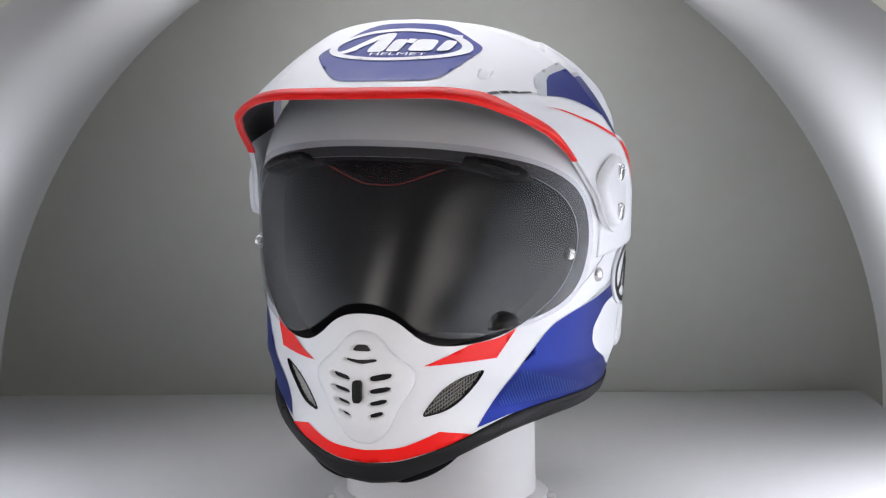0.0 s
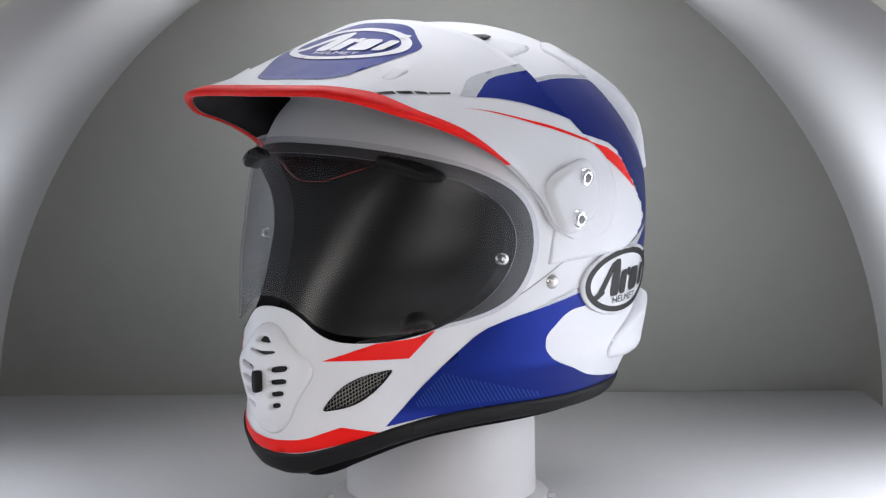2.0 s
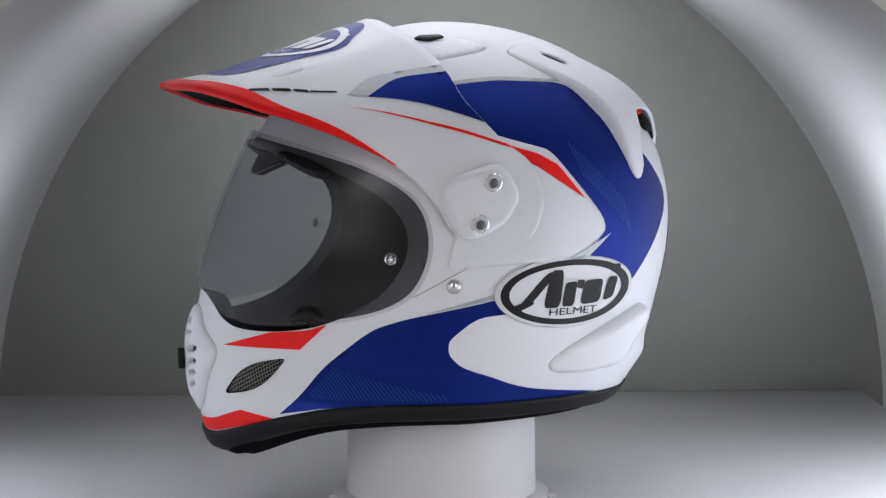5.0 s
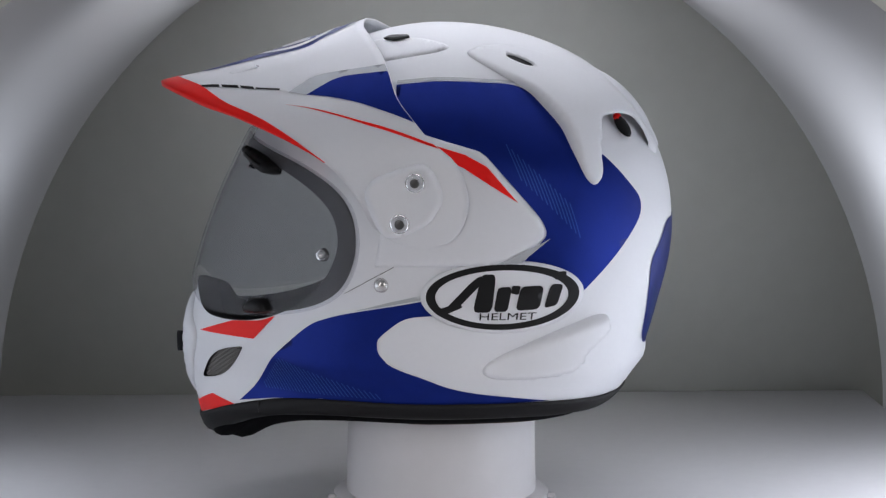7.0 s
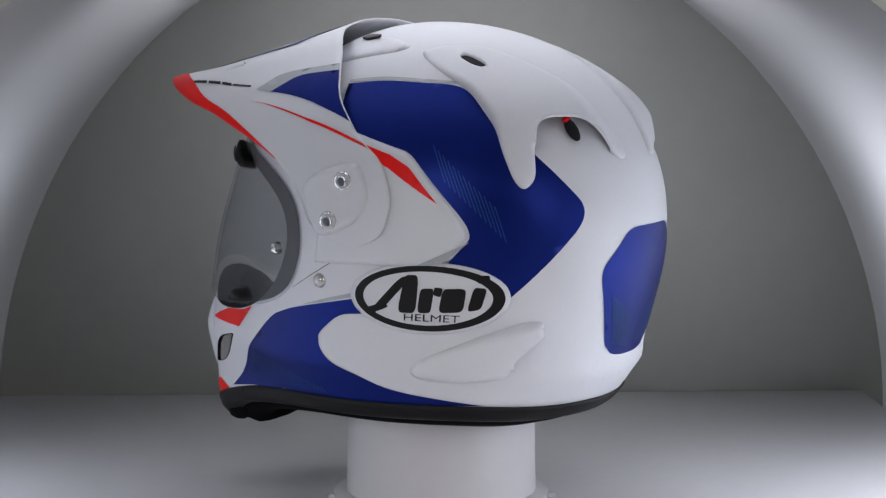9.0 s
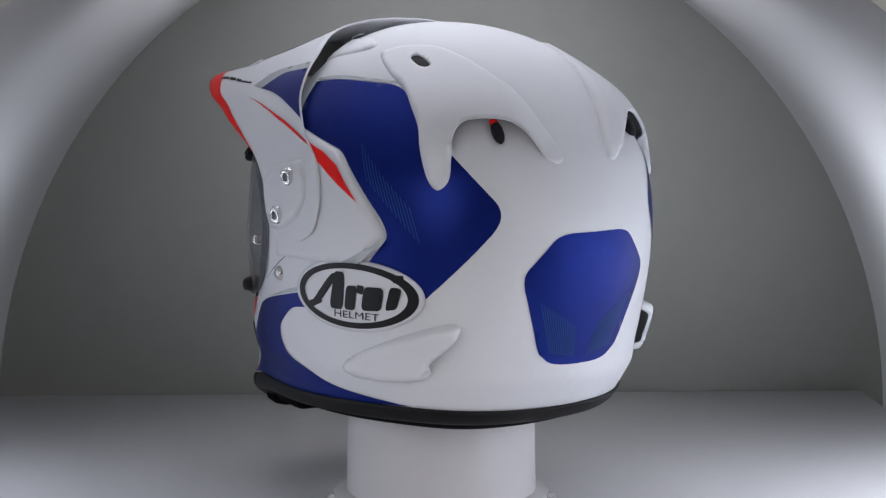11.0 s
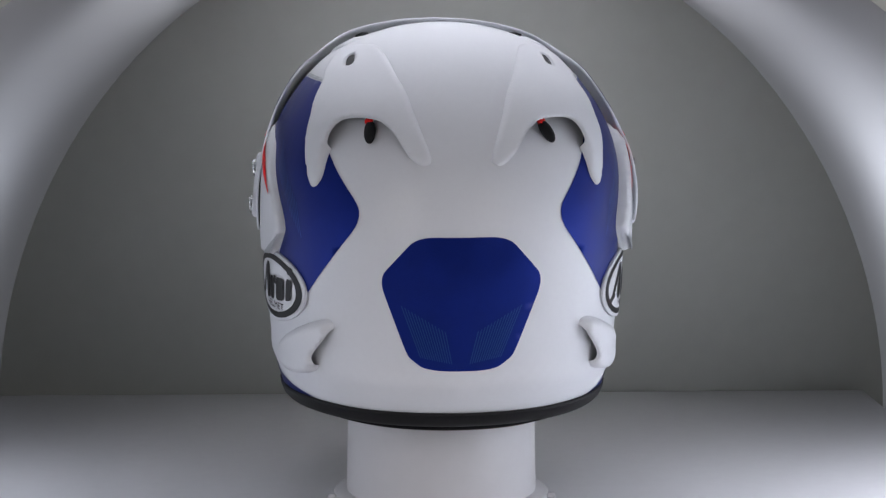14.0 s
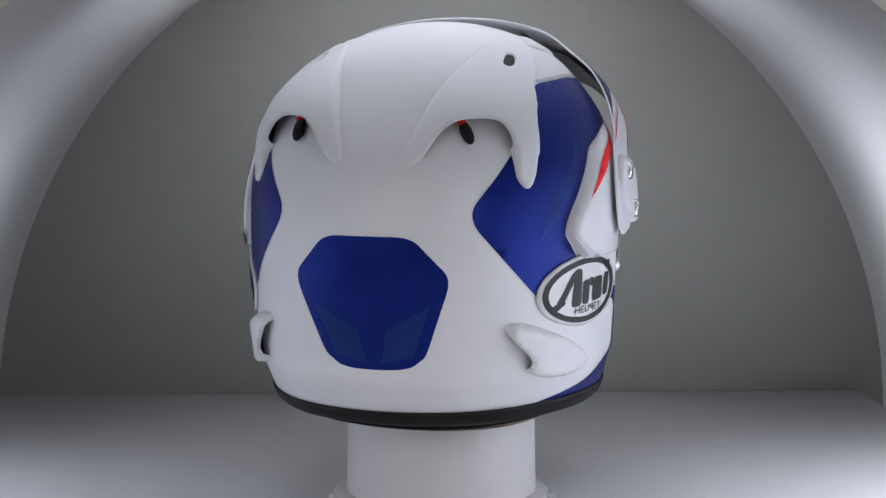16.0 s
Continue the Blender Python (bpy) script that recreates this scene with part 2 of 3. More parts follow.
# ---- sheets over the helmet's form ----
def flat_sheet(outline, step, holes=()):
    """A flat net of triangles over an outline with holes: its places and its triangles."""
    from mathutils.geometry import delaunay_2d_cdt
    scale = np.array(step, float)
    outline = [tuple(p) for p in np.array(outline) / scale]
    holes = [[tuple(p) for p in np.array(h) / scale] for h in holes]
    points, edges = [], []
    for ring in (outline, *holes):
        k = len(points)
        points += ring
        edges += [(k + i, k + (i + 1) % len(ring)) for i in range(len(ring))]
    low, high = np.min(outline, axis=0), np.max(outline, axis=0)
    mesh = np.array([(low[0] + i, low[1] + j + 0.5 * (i % 2)) for i in range(1, int(high[0] - low[0]) + 1) for j in range(0, int(high[1] - low[1]) + 1)]).reshape(-1, 2)

    def within(p):
        good = inside_all(p, outline)
        for h in holes:
            good &= ~inside_all(p, h)
        return good
    if len(mesh):
        mesh = mesh[within(mesh)]
    rim = np.array(points)
    points += [tuple(p) for p in mesh if np.min(np.hypot(rim[:, 0] - p[0], rim[:, 1] - p[1])) > 0.4]
    out = delaunay_2d_cdt([Vector(p) for p in points], edges, [], 0, 1e-6)
    flat, tris = np.array([(v[0], v[1]) for v in out[0]]), np.array(out[2])
    good = within(flat[tris].mean(axis=1))
    return [tuple(p) for p in flat * scale], [tuple(int(i) for i in f) for f in tris[good]]


def rims(tris):
    """The border edges of a net of triangles, each in the order of its triangle."""
    count = {}
    for f in tris:
        for a, b in zip(f, f[1:] + f[:1]):
            count[(a, b)] = True
    return [(a, b) for a, b in count if (b, a) not in count]


def smooth_ring(corners, n=6):
    """A closed ring through corners; a corner (u, v, r) is rounded by the share r of the sides beside it."""
    ring = []
    k = len(corners)
    for i in range(k):
        a, b, c = (np.array(corners[(i + j) % k][:2]) for j in (-1, 0, 1))
        r = min(corners[i][2], 0.5) if len(corners[i]) > 2 else 0
        if r <= 0:
            ring.append(tuple(b))
            continue
        p, q = b + (a - b) * r, b + (c - b) * r
        for j in range(n + 1):
            s = j / n
            ring.append(tuple((1 - s) ** 2 * p + 2 * s * (1 - s) * b + s * s * q))
    clean = [ring[0]]
    for p in ring[1:]:
        if math.dist(p, clean[-1]) > 1e-5:
            clean.append(p)
    if math.dist(clean[0], clean[-1]) < 1e-5:
        clean.pop()
    return clean


def dense(ring, u_most, v_most):
    out = []
    for a, b in zip(ring, ring[1:] + ring[:1]):
        n = max(1, math.ceil(max(abs(a[0] - b[0]) / u_most, abs(a[1] - b[1]) / v_most)))
        out += [(a[0] + (b[0] - a[0]) * i / n, a[1] + (b[1] - a[1]) * i / n) for i in range(n)]
    return out


DEG = math.pi / 180
FINE = (2.5 * DEG, 0.004)


def ring_on(corners, side=1, fine=FINE):
    """A dense ring on the shell from corners in degrees and metres, on one side of the helmet."""
    ring = dense(smooth_ring([(a * DEG, *rest) for a, *rest in corners]), *fine)
    return [(a * side, z) for a, z in ring][::side]


def patch(name, ring, mat, parent, out=0.0004, at=shell_at, step=FINE, holes=(), label="", thick=0.0, true_normals=False):
    """A painted or stuck-on sheet that follows the form."""
    flat, tris = flat_sheet(ring, step, holes)
    verts = [at(u, v, out) for u, v in flat]
    if thick:
        n = len(verts)
        verts += [at(u, v, out - thick) for u, v in flat]
        tris = tris + [(b + n, a + n, c + n) for a, b, c in tris] + [(b, a, a + n, b + n) for a, b in rims(tris)]
    ob = part(name, (verts, tris), mat, parent, label)
    if true_normals:
        face = [Vector(at(u, v, 0.01) - at(u, v, 0.0)).normalized() for u, v in flat]
        ob.data.normals_split_custom_set_from_vertices(face + [-n for n in face] if thick else face)
    return ob


def raised(name, ring, mat, parent, height, edge=0.004, at=shell_at, step=(1.2 * DEG, 0.0025), holes=(), mouth=None, low=0.25, lip=0.0025, label=""):
    """A moulded piece that stands out from the form, with rounded borders; where mouth(u, v) holds its border stays open."""
    flat, tris = flat_sheet(ring, step, holes)
    border = np.array([at(u, v, 0.0) for u, v in ring if mouth is None or not mouth(u, v)])
    verts, tops = [], []
    for u, v in flat:
        d = np.min(np.linalg.norm(border - at(u, v, 0.0), axis=1))
        s = 1 - min(d / edge, 1)
        h = height(u, v) * (low + (1 - low) * math.sqrt(1 - s * s))
        tops.append(h)
        verts.append(at(u, v, h))
    n = len(verts)
    foot = {}
    faces = list(tris)
    for a, b in rims(tris):
        for i in (a, b):
            if i not in foot:
                u, v = flat[i]
                foot[i] = len(verts)
                verts.append(at(u, v, tops[i] - lip if mouth and mouth(u, v) else -0.001))
        faces.append((b, a, foot[a], foot[b]))
    me = part(name, (verts, faces), mat, parent, label)
    return me


def wall(name, ring, mat, parent, outs, at=shell_at, label=""):
    """A band along a ring, from height to height over the form."""
    return part(name, grid([[at(u, v, o) for u, v in ring] for o in outs], True), mat, parent, label)


def blob(mid, radius, squash=(1, 1, 1), n=(16, 10)):
    bm = bmesh.new()
    bmesh.ops.create_uvsphere(bm, u_segments=n[0], v_segments=n[1], radius=radius, matrix=Matrix.Translation(Vector(mid)) @ Matrix.Diagonal((*squash, 1)))
    return bm


def axis_at(p, n):
    """A pose at p with its z axis along n."""
    return Matrix.Translation(Vector(p)) @ Vector(n).to_track_quat("Z", "Y").to_matrix().to_4x4()


def normal_of(at, u, v):
    n = Vector(at(u, v, 0.01)) - Vector(at(u, v, 0.0))
    return n.normalized()


def disc(name, pose_, profile, mat, parent, n=24, label=""):
    ob = part(name, spin(profile, n), mat, parent, label)
    ob.matrix_basis = pose_
    return ob


def lettering(text, width):
    """Flat letters, centred, of that width: vertices and faces."""
    data = bpy.data.curves.new("letters", "FONT")
    data.body, data.align_x, data.align_y, data.resolution_u = text, "CENTER", "CENTER", 3
    ob = new("letters", data)
    me = bpy.data.meshes.new_from_object(ob.evaluated_get(bpy.context.evaluated_depsgraph_get()))
    verts = np.array([v.co[:] for v in me.vertices])
    faces = [tuple(p.vertices) for p in me.polygons]
    bpy.data.objects.remove(ob)
    bpy.data.curves.remove(data)
    bpy.data.meshes.remove(me)
    verts[:, :2] *= width / np.ptp(verts[:, 0])
    return verts[:, :2], faces


def ellipse(cu, cv, ru, rv, n=56):
    return [(cu + ru * math.cos(2 * math.pi * k / n), cv + rv * math.sin(2 * math.pi * k / n)) for k in range(n)]


# slanted strokes of the emblem, in shares of its half width and half height
STROKES = [[(-.78, -.48), (-.62, -.46), (-.20, .64), (-.37, .58)], [(-.40, -.50), (-.15, -.50), (-.13, .66), (-.31, .66)],
           [(-.86, -.42), (-.74, -.56), (-.52, -.34), (-.58, -.20)], [(-.13, -.48), (.05, -.48), (.08, .28), (-.10, .26)],
           [(.08, .32), (.19, .30), (.17, .02), (.07, .08)], [(.15, -.46), (.47, -.42), (.49, .30), (.19, .28)],
           [(.52, -.40), (.70, -.32), (.75, .32), (.58, .34)], [(.62, .46), (.77, .48), (.77, .72), (.61, .70)]]


def emblem(parent, at, cu, cv, ru, rv, flip, ground, ink, step, out):
    """An oval badge with a ring, slanted strokes and one word; flip mirrors it so that it reads from left to right."""
    if ground is not None:
        patch("badge", dense(ellipse(cu, cv, ru * 1.07, rv * 1.10), *step), ground, parent, out, at, step, thick=0.0020, label="glossy white oval emblem plate")
    patch("badge_ring", dense(ellipse(cu, cv, ru, rv), *step), ink, parent, out + 0.0003, at, step, [ellipse(cu - flip * 0.02 * ru, cv, ru * 0.86, rv * 0.82)])
    for i, s in enumerate(STROKES):
        ring = smooth_ring([(cu + flip * x * ru, cv + (y + 0.04) * rv, 0.25) for x, y in s], 4)
        patch("stroke", ring, ink, parent, out + 0.0003 + 0.00006 * i, at, (step[0] * 0.6, step[1] * 0.6))
    verts, faces = lettering("HELMET", 1.0)
    part("lettering", ([at(cu + flip * (0.06 + 0.74 * x) * ru, cv + (-0.60 + (1.1 if ground else 0.85) * y) * rv, out + 0.0005) for x, y in verts], faces), ink, parent, smooth=False)


def q_of(z):
    return math.sqrt(max(TOP - z, 0))


def q_at(u, v, out=0.0):
    return shell_at(u, TOP - v * v, out)


BOTTOM = [(0, .0575), (12, .0590), (22, .0635), (32, .0695), (42, .0755), (52, .0800), (64, .0825), (90, .0835), (120, .0840), (150, .0818), (181, .0810)]


def bottom(az):
    return float(through_points(BOTTOM, abs(az) / DEG)[0])


SHIELD = [(0, .1560, .5), (8, .1520, .5), (16.5, .1375, .5), (26, .1318, .5), (42, .1330, .5), (57, .1370, .5), (67, .1440, .4), (74, .1560, .5),
          (77, .1840, .5), (73, .2140, .5), (58, .2325, .5), (38, .2425, .5), (18, .2475, .5), (0, .2485, .5)]
PORT = [(0, .1500, .5), (9, .1470, .5), (18, .1310, .5), (28, .1275, .5), (44, .1300, .5), (58, .1420, .5), (67, .1590, .5), (71, .1840, .5),
        (67, .2070, .5), (54, .2245, .5), (36, .2345, .5), (18, .2395, .5), (0, .2405, .5)]
INSERT_EDGE = [(0, .1590, .5), (8, .1550, .5), (16.5, .1410, .5), (26, .1350, .5), (42, .1360, .5), (57, .1400, .5), (65, .1480, .4), (70.5, .1600, .5),
               (73, .1840, .5), (69, .2105, .5), (55, .2285, .5), (38, .2375, .3), (27, .2370, .1), (20, .2350, .1), (6, .2262, .2), (0, .2255, .3)]
GASKET = [(a * 0.985, .190 + (z - .190) * .965, r) for a, z, r in SHIELD]
MESH = [(18.2, .0862, .3), (23.9, .1015, .5), (30.0, .1085, .4), (39.2, .1125, .3), (36.5, .1040, .4), (31.5, .0940, .5), (26.5, .0888, .4)]


def both_sides(half):
    """A closed ring of corners from the left half, middle to middle."""
    return half + [(-a, *rest) for a, *rest in half[-2:0:-1]]


def shell(h):
    n = 140
    rim = [(-math.pi + 2 * math.pi * i / n, q_of(bottom(-math.pi + 2 * math.pi * i / n))) for i in range(n + 1)]
    seam = [rim[0][1] * (1 - i / 50) for i in range(1, 50) if rim[0][1] * (1 - i / 50) > 0.016]
    outline = rim + [(math.pi, q) for q in seam] + [(math.pi - 2 * math.pi * i / 60, 0.012) for i in range(61)] + [(-math.pi, q) for q in seam[::-1]]
    port = [(u, q_of(z)) for u, z in ring_on(both_sides(PORT))]
    vents = [[(u, q_of(z)) for u, z in ring_on(MESH, s)] for s in (1, -1)]
    flat, tris = flat_sheet(outline, (2.5 * DEG, 0.008), [port, *vents])
    bm = bmesh.new()
    vs = [bm.verts.new(q_at(u, v)) for u, v in flat]
    for f in tris:
        bm.faces.new([vs[i] for i in f])
    top = bm.verts.new((0, 0, TOP))
    crown = [i for i, p in enumerate(flat) if abs(p[1] - 0.012) < 1e-6]
    crown.sort(key=lambda i: flat[i][0])
    for a, b in zip(crown, crown[1:]):
        bm.faces.new((vs[a], vs[b], top))
    bmesh.ops.remove_doubles(bm, verts=bm.verts, dist=2e-5)
    part("shell", bm, WHITE, h)
    flat, tris = flat_sheet(outline, (4 * DEG, 0.014), [[(u, q_of(z)) for u, z in ring_on(both_sides(PORT), 1, (4 * DEG, .006))]])
    part("liner", ([q_at(u, v, -0.014) for u, v in flat], [(b, a, c) for a, b, c in tris]), PADDING, h, "black cloth comfort liner inside")


def trim(h):
    """The rubber edge, the neck roll and the floor of the opening."""
    n = 150
    ring = [-math.pi + 2 * math.pi * i / n for i in range(n)]

    def row(out, drop, more=0.0):
        """Drop below the shell's edge; more lets it hang lower at the chin."""
        rows = []
        for a in ring:
            chin = max(0.0, math.cos(a)) ** 6
            rows.append(shell_at(a, bottom(a) - drop - more * chin, 0) * 1.0 + out_vec(a, out))
        return rows

    def out_vec(a, out):
        return np.array((math.cos(a) * out, math.sin(a) * out, 0))
    part("edge_trim", grid([row(-0.001, -0.0005), row(0.0016, -0.0005), row(0.0022, 0.0020), row(0.0020, 0.0070, .001), row(0.0005, 0.0095, .002),
                            row(-0.004, 0.0110, .003), row(-0.012, 0.0100, .003), row(-0.016, 0.0040)], True), RUBBER, h, "black rubber edge trim")
    part("neck_roll", grid([row(-0.010, 0.004), row(-0.009, 0.0115), row(-0.012, 0.0150), row(-0.019, 0.0175), row(-0.027, 0.0160), row(-0.034, 0.008), row(-0.036, -0.010)], True),
         LINER, h, "padded black cloth neck roll")
    rows = []
    for i in range(49):
        a = (85 + 190 * i / 48) * DEG
        c = np.array(shell_at(a, bottom(a) - 0.0180)) + out_vec(a, -0.028)
        rows.append([c + out_vec(a, 0.0022 * math.cos(k * math.pi / 4)) + np.array((0, 0, 0.0018 * math.sin(k * math.pi / 4))) for k in range(8)])
    part("neck_ring", grid(rows, True), LEATHER, h, "thin brown leather piping under the neck roll")
    for a0, a1, r in ((8, 34, 0.0055), (-34, -8, 0.0055)):
        rows = []
        for i in range(13):
            a = (a0 + (a1 - a0) * i / 12) * DEG
            c = np.array(shell_at(a, bottom(a) - 0.0115)) + out_vec(a, -0.009)
            w = r * math.sin(math.pi * (i + 0.4) / 12.8) ** 0.5
            rows.append([c + out_vec(a, w * 1.5 * math.cos(k * math.pi / 5)) + np.array((0, 0, w * math.sin(k * math.pi / 5))) for k in range(10)])
        part("chin_curtain", grid(rows, True), LINER, h)
    tag = part("strap_tab", box((0, 0, 0), (0.007, 0.004, 0.006), 0.001), RED, h, "small red strap tab")
    tag.matrix_basis = pose(0.068, 0.058, 0.066, 0, 12, 30)
    for s in (1, -1):
        a = 47 * DEG * s
        seam = part("trim_joint", box((0, 0, 0), (0.0010, 0.0032, 0.0075), 0.0003), BLACK, h)
        seam.matrix_basis = axis_at(shell_at(a, bottom(a) - 0.0042) + out_vec(a, 0.0006), (0, 0, 1)) @ pose(0, 0, 0, 0, 0, math.degrees(a) + 90)


def port_parts(h):
    port = ring_on(both_sides(PORT))
    shield = ring_on(both_sides(SHIELD))
    wall("port_lining", port, PADDING, h, (0.0004, -0.006, -0.0142))
    patch("port_gasket", ring_on(both_sides(GASKET)), SEAL, h, 0.0008, holes=[port], step=(2 * DEG, .003), label="black rubber gasket round the eye port")
    patch("brow_pad", ring_on(both_sides([(0, .2265, .3), (6, .2270, .2), (20, .2355, .1), (27, .2390, .1), (14, .2425, .1), (0, .2435, .3)])), LINER, h, -0.006, thick=0.004)
    patch("brow_piping", ring_on(both_sides([(0, .2255, .3), (6.3, .2260, .2), (20.5, .2348, .1), (19.8, .2355, .1), (6, .2267, .2), (0, .2262, .3)])), DARKRED, h, -0.0055)
    def visor_at(u, v, out=0.0):
        return shell_at(u, v, out * (1 - 0.55 * ease(30, 66, abs(u) / DEG)))
    face = patch("face_shield", shield, SMOKE, h, 0.0052, visor_at, thick=0.0018, step=(3 * DEG, .006), true_normals=True, label="clear smoke-tinted plastic face shield, closed")
    face.visible_shadow = False
    lens = patch("fog_insert", ring_on(both_sides(INSERT_EDGE)), INSERT, face, 0.0028, visor_at, step=(3 * DEG, .006), true_normals=True, label="clear anti-fog inner lens")
    lens.visible_shadow = False
    for s in (1, -1):
        vent = raised("brow_vent", ring_on([(25, .2350, .2), (42, .2245, .2), (46, .2255, .3), (45.5, .2300, .3), (37, .2360, .2), (26, .2395, .3)], s), RUBBER, face, lambda u, v: 0.0095, 0.0018, low=0.8, label="black brow vent shutter")
        patch("slot", ring_on([(30, .2332, .2), (41, .2272, .2), (42, .2290, .2), (31, .2352, .2)], s), BLACK, vent, 0.0108, thick=0.0005)
        a, z = 66.1 * DEG * s, .1773
        spot = axis_at(shell_at(a, z, 0.0012), normal_of(shell_at, a, z))
        disc("shield_pin", spot, [(0, .0036), (.0022, .0036), (.0034, .0030), (.0040, .0012), (.0042, -.001)], CLEAR, face, label="clear plastic lens pin")
        disc("pin_head", spot, [(0, .0042), (.0014, .0040), (.0018, .0030)], STEEL, face, 14)
        a, z = 81.6 * DEG * s, .1599
        disc("rivet", axis_at(shell_at(a, z), normal_of(shell_at, a, z)), [(0, .0030), (.0025, .0026), (.0042, .0014), (.0048, 0.0), (.0050, -.001)], STEEL, h, label="domed steel snap rivet")
    tab = raised("opening_tab", ring_on([(39.0, .1345, .3), (40.5, .1455, .5), (46.5, .1465, .5), (49.5, .1365, .3)]), BLACK, face, lambda u, v: 0.0105, 0.005, low=0.55, label="black shield opening tab")
    for s in (1, -1):
        patch("shell_joint", ring_on([(72.5, .1535), (88, .1770), (88.15, .1769), (72.65, .1533)], s), BLACK, h, 0.0003)


POD = [(80, .1712), (90, .1722, .2), (112.6, .1745), (120.4, .194, .25), (105.6, .2420, .12), (91, .2525), (84, .2540)]


def pod_lift(u):
    return 0.0008 + (0.0044 if u > 0 else 0.0070) * ease(80, 106, abs(u) / DEG)


def pod_at(u, v, out=0.0):
    return shell_at(u, v, out + pod_lift(u))


def graphics(h):
    for s in (1, -1):
        patch("blue_side_panel", ring_on([(80, .2825), (96, .2852, .3), (122, .2827, .25), (130, .262, .3), (136, .247, .3), (151.5, .2065, .22), (130, .1535), (112, .162), (114.6, .1752), (121, .194, .25), (106, .2425, .12), (91, .2532), (84, .2560)], s), BLUE, h,
              label="dark metallic blue side graphic")
        patch("silver_line", ring_on([(80, .2850), (96, .2877, .3), (122, .2848, .1), (122, .2832, .1), (96, .2856, .3), (80, .2832)], s), SILVER_SHADE, h, 0.0005)
        # grey wedge along the cover's lower rear edge
        patch("silver_shade_edge", ring_on([(120.2, .1900), (113.4, .1752), (108.0, .1746), (117.8, .1868)], s), SILVER_SHADE, h, 0.0007, pod_at)
        raised("side_cover", ring_on(POD, s, (1 * DEG, .002)), WHITE, h, lambda u, v: pod_lift(u), 0.0020, step=(1.2 * DEG, .003), low=0.6, label="white side cover plate with a chamfered edge")
        patch("red_stripe", ring_on([(86, .2522), (101.5, .2400), (106.5, .2330, .1), (113, .2120), (101, .2325), (86, .2485)], s), RED, h, 0.0006, pod_at)
        patch("blue_lower_panel", ring_on([(38.2, .0760), (50, .1065, .2), (62.9, .1325, .3), (71.8, .1399, .3), (92.2, .1512), (94, .1415), (87, .1400, .4), (81, .1260, .3), (81, .1170, .4), (84, .1082, .3), (99.5, .0933, .3), (128, .0848), (118, .0848), (92, .0842), (66, .0835), (50, .0803)], s), BLUE, h,
              label="dark metallic blue lower graphic")
        # thin shading above the lower panel, painted as a grey wedge
        patch("silver_shade_edge", ring_on([(75, .1424), (93, .1526), (93.5, .1560), (84, .1496)], s), SILVER_SHADE, h, 0.0004)
        patch("red_cheek_mark", ring_on([(18.5, .1180), (33.2, .1280), (44, .1300, .3), (50, .1345), (43, .1180)], s), RED, h)
    patch("red_chin_band", ring_on(both_sides([(0, .0583), (12, .0600, .3), (24, .0655, .3), (38, .0725), (25, .0768), (13, .0685, .3), (0, .0665, .3)])), RED, h)
    patch("blue_rear_panel", [(math.pi + a * DEG, z) for a, z in dense(smooth_ring([(-13.4, .1946, .2), (13.4, .1946, .2), (24.8, .1690, .2), (16.2, .1200, .15), (10.5, .1106, .4), (-10.5, .1106, .4), (-16.2, .1200, .15), (-24.8, .1690, .2)]), 2.5, .004)],
          BLUE, h, label="dark metallic blue rear graphic")
    for s in (1, -1):
        emblem(h, shell_at, 110.6 * DEG * s, .1537, 18.6 * DEG, .0205, 1, WHITE, BLACK, (2 * DEG, .003), 0.0022)
        # fine lighter lines in the blue
        lines = [[], []]
        for i in range(40):
            a = 46 + 1.1 * i
            z0, z1 = 0.0866, 0.1190 - 0.0009 * i
            z1 = min(z1, (0.0705 + 0.00258 * (a - 38.2) + 0.774 * z0) / 1.774)
            if z1 - z0 < 0.003:
                continue
            k = len(lines[0])
            for j in range(5):
                z = z0 + (z1 - z0) * j / 4
                lines[0] += [shell_at((a - 9 * j / 4 * (z1 - z0) / .03) * DEG * s, z, .0007), shell_at((a + 0.34 - 9 * j / 4 * (z1 - z0) / .03) * DEG * s, z, .0007)]
            lines[1] += [(k + 2 * j, k + 2 * j + 1, k + 2 * j + 3, k + 2 * j + 2) for j in range(4)]
        tagged(part("hatching", tuple(lines), LIGHTBLUE, h, "fine lighter blue hatching lines"), kind="stuff")
        lines = [[], []]
        for i in range(13):
            k = len(lines[0])
            for j in range(5):
                z = 0.247 - 0.0030 * i - 0.022 * j / 4
                a = 112 + 1.15 * i + 2.5 * j / 4
                lines[0] += [shell_at(a * DEG * s, z, .0007), shell_at((a + 0.3) * DEG * s, z, .0007)]
            lines[1] += [(k + 2 * j, k + 2 * j + 1, k + 2 * j + 3, k + 2 * j + 2) for j in range(4)]
        tagged(part("hatching", tuple(lines), LIGHTBLUE, h, "fine lighter blue hatching lines"), kind="stuff")
        lines = [[], []]
        for i in range(14):
            f, k = i / 13, len(lines[0])
            for j in range(5):
                a = (2.6 + 9.4 * f) + (2.2 + 3.6 * f) * j / 4
                z = 0.1155 + 0.004 * f + (0.021 + 0.012 * f) * j / 4
                lines[0] += [shell_at(math.pi + a * DEG * s, z, .0007), shell_at(math.pi + (a + 0.36) * DEG * s, z, .0007)]
            lines[1] += [(k + 2 * j, k + 2 * j + 1, k + 2 * j + 3, k + 2 * j + 2) for j in range(4)]
        tagged(part("hatching", tuple(lines), TEAL, h, "faint teal hatching lines"), kind="stuff")


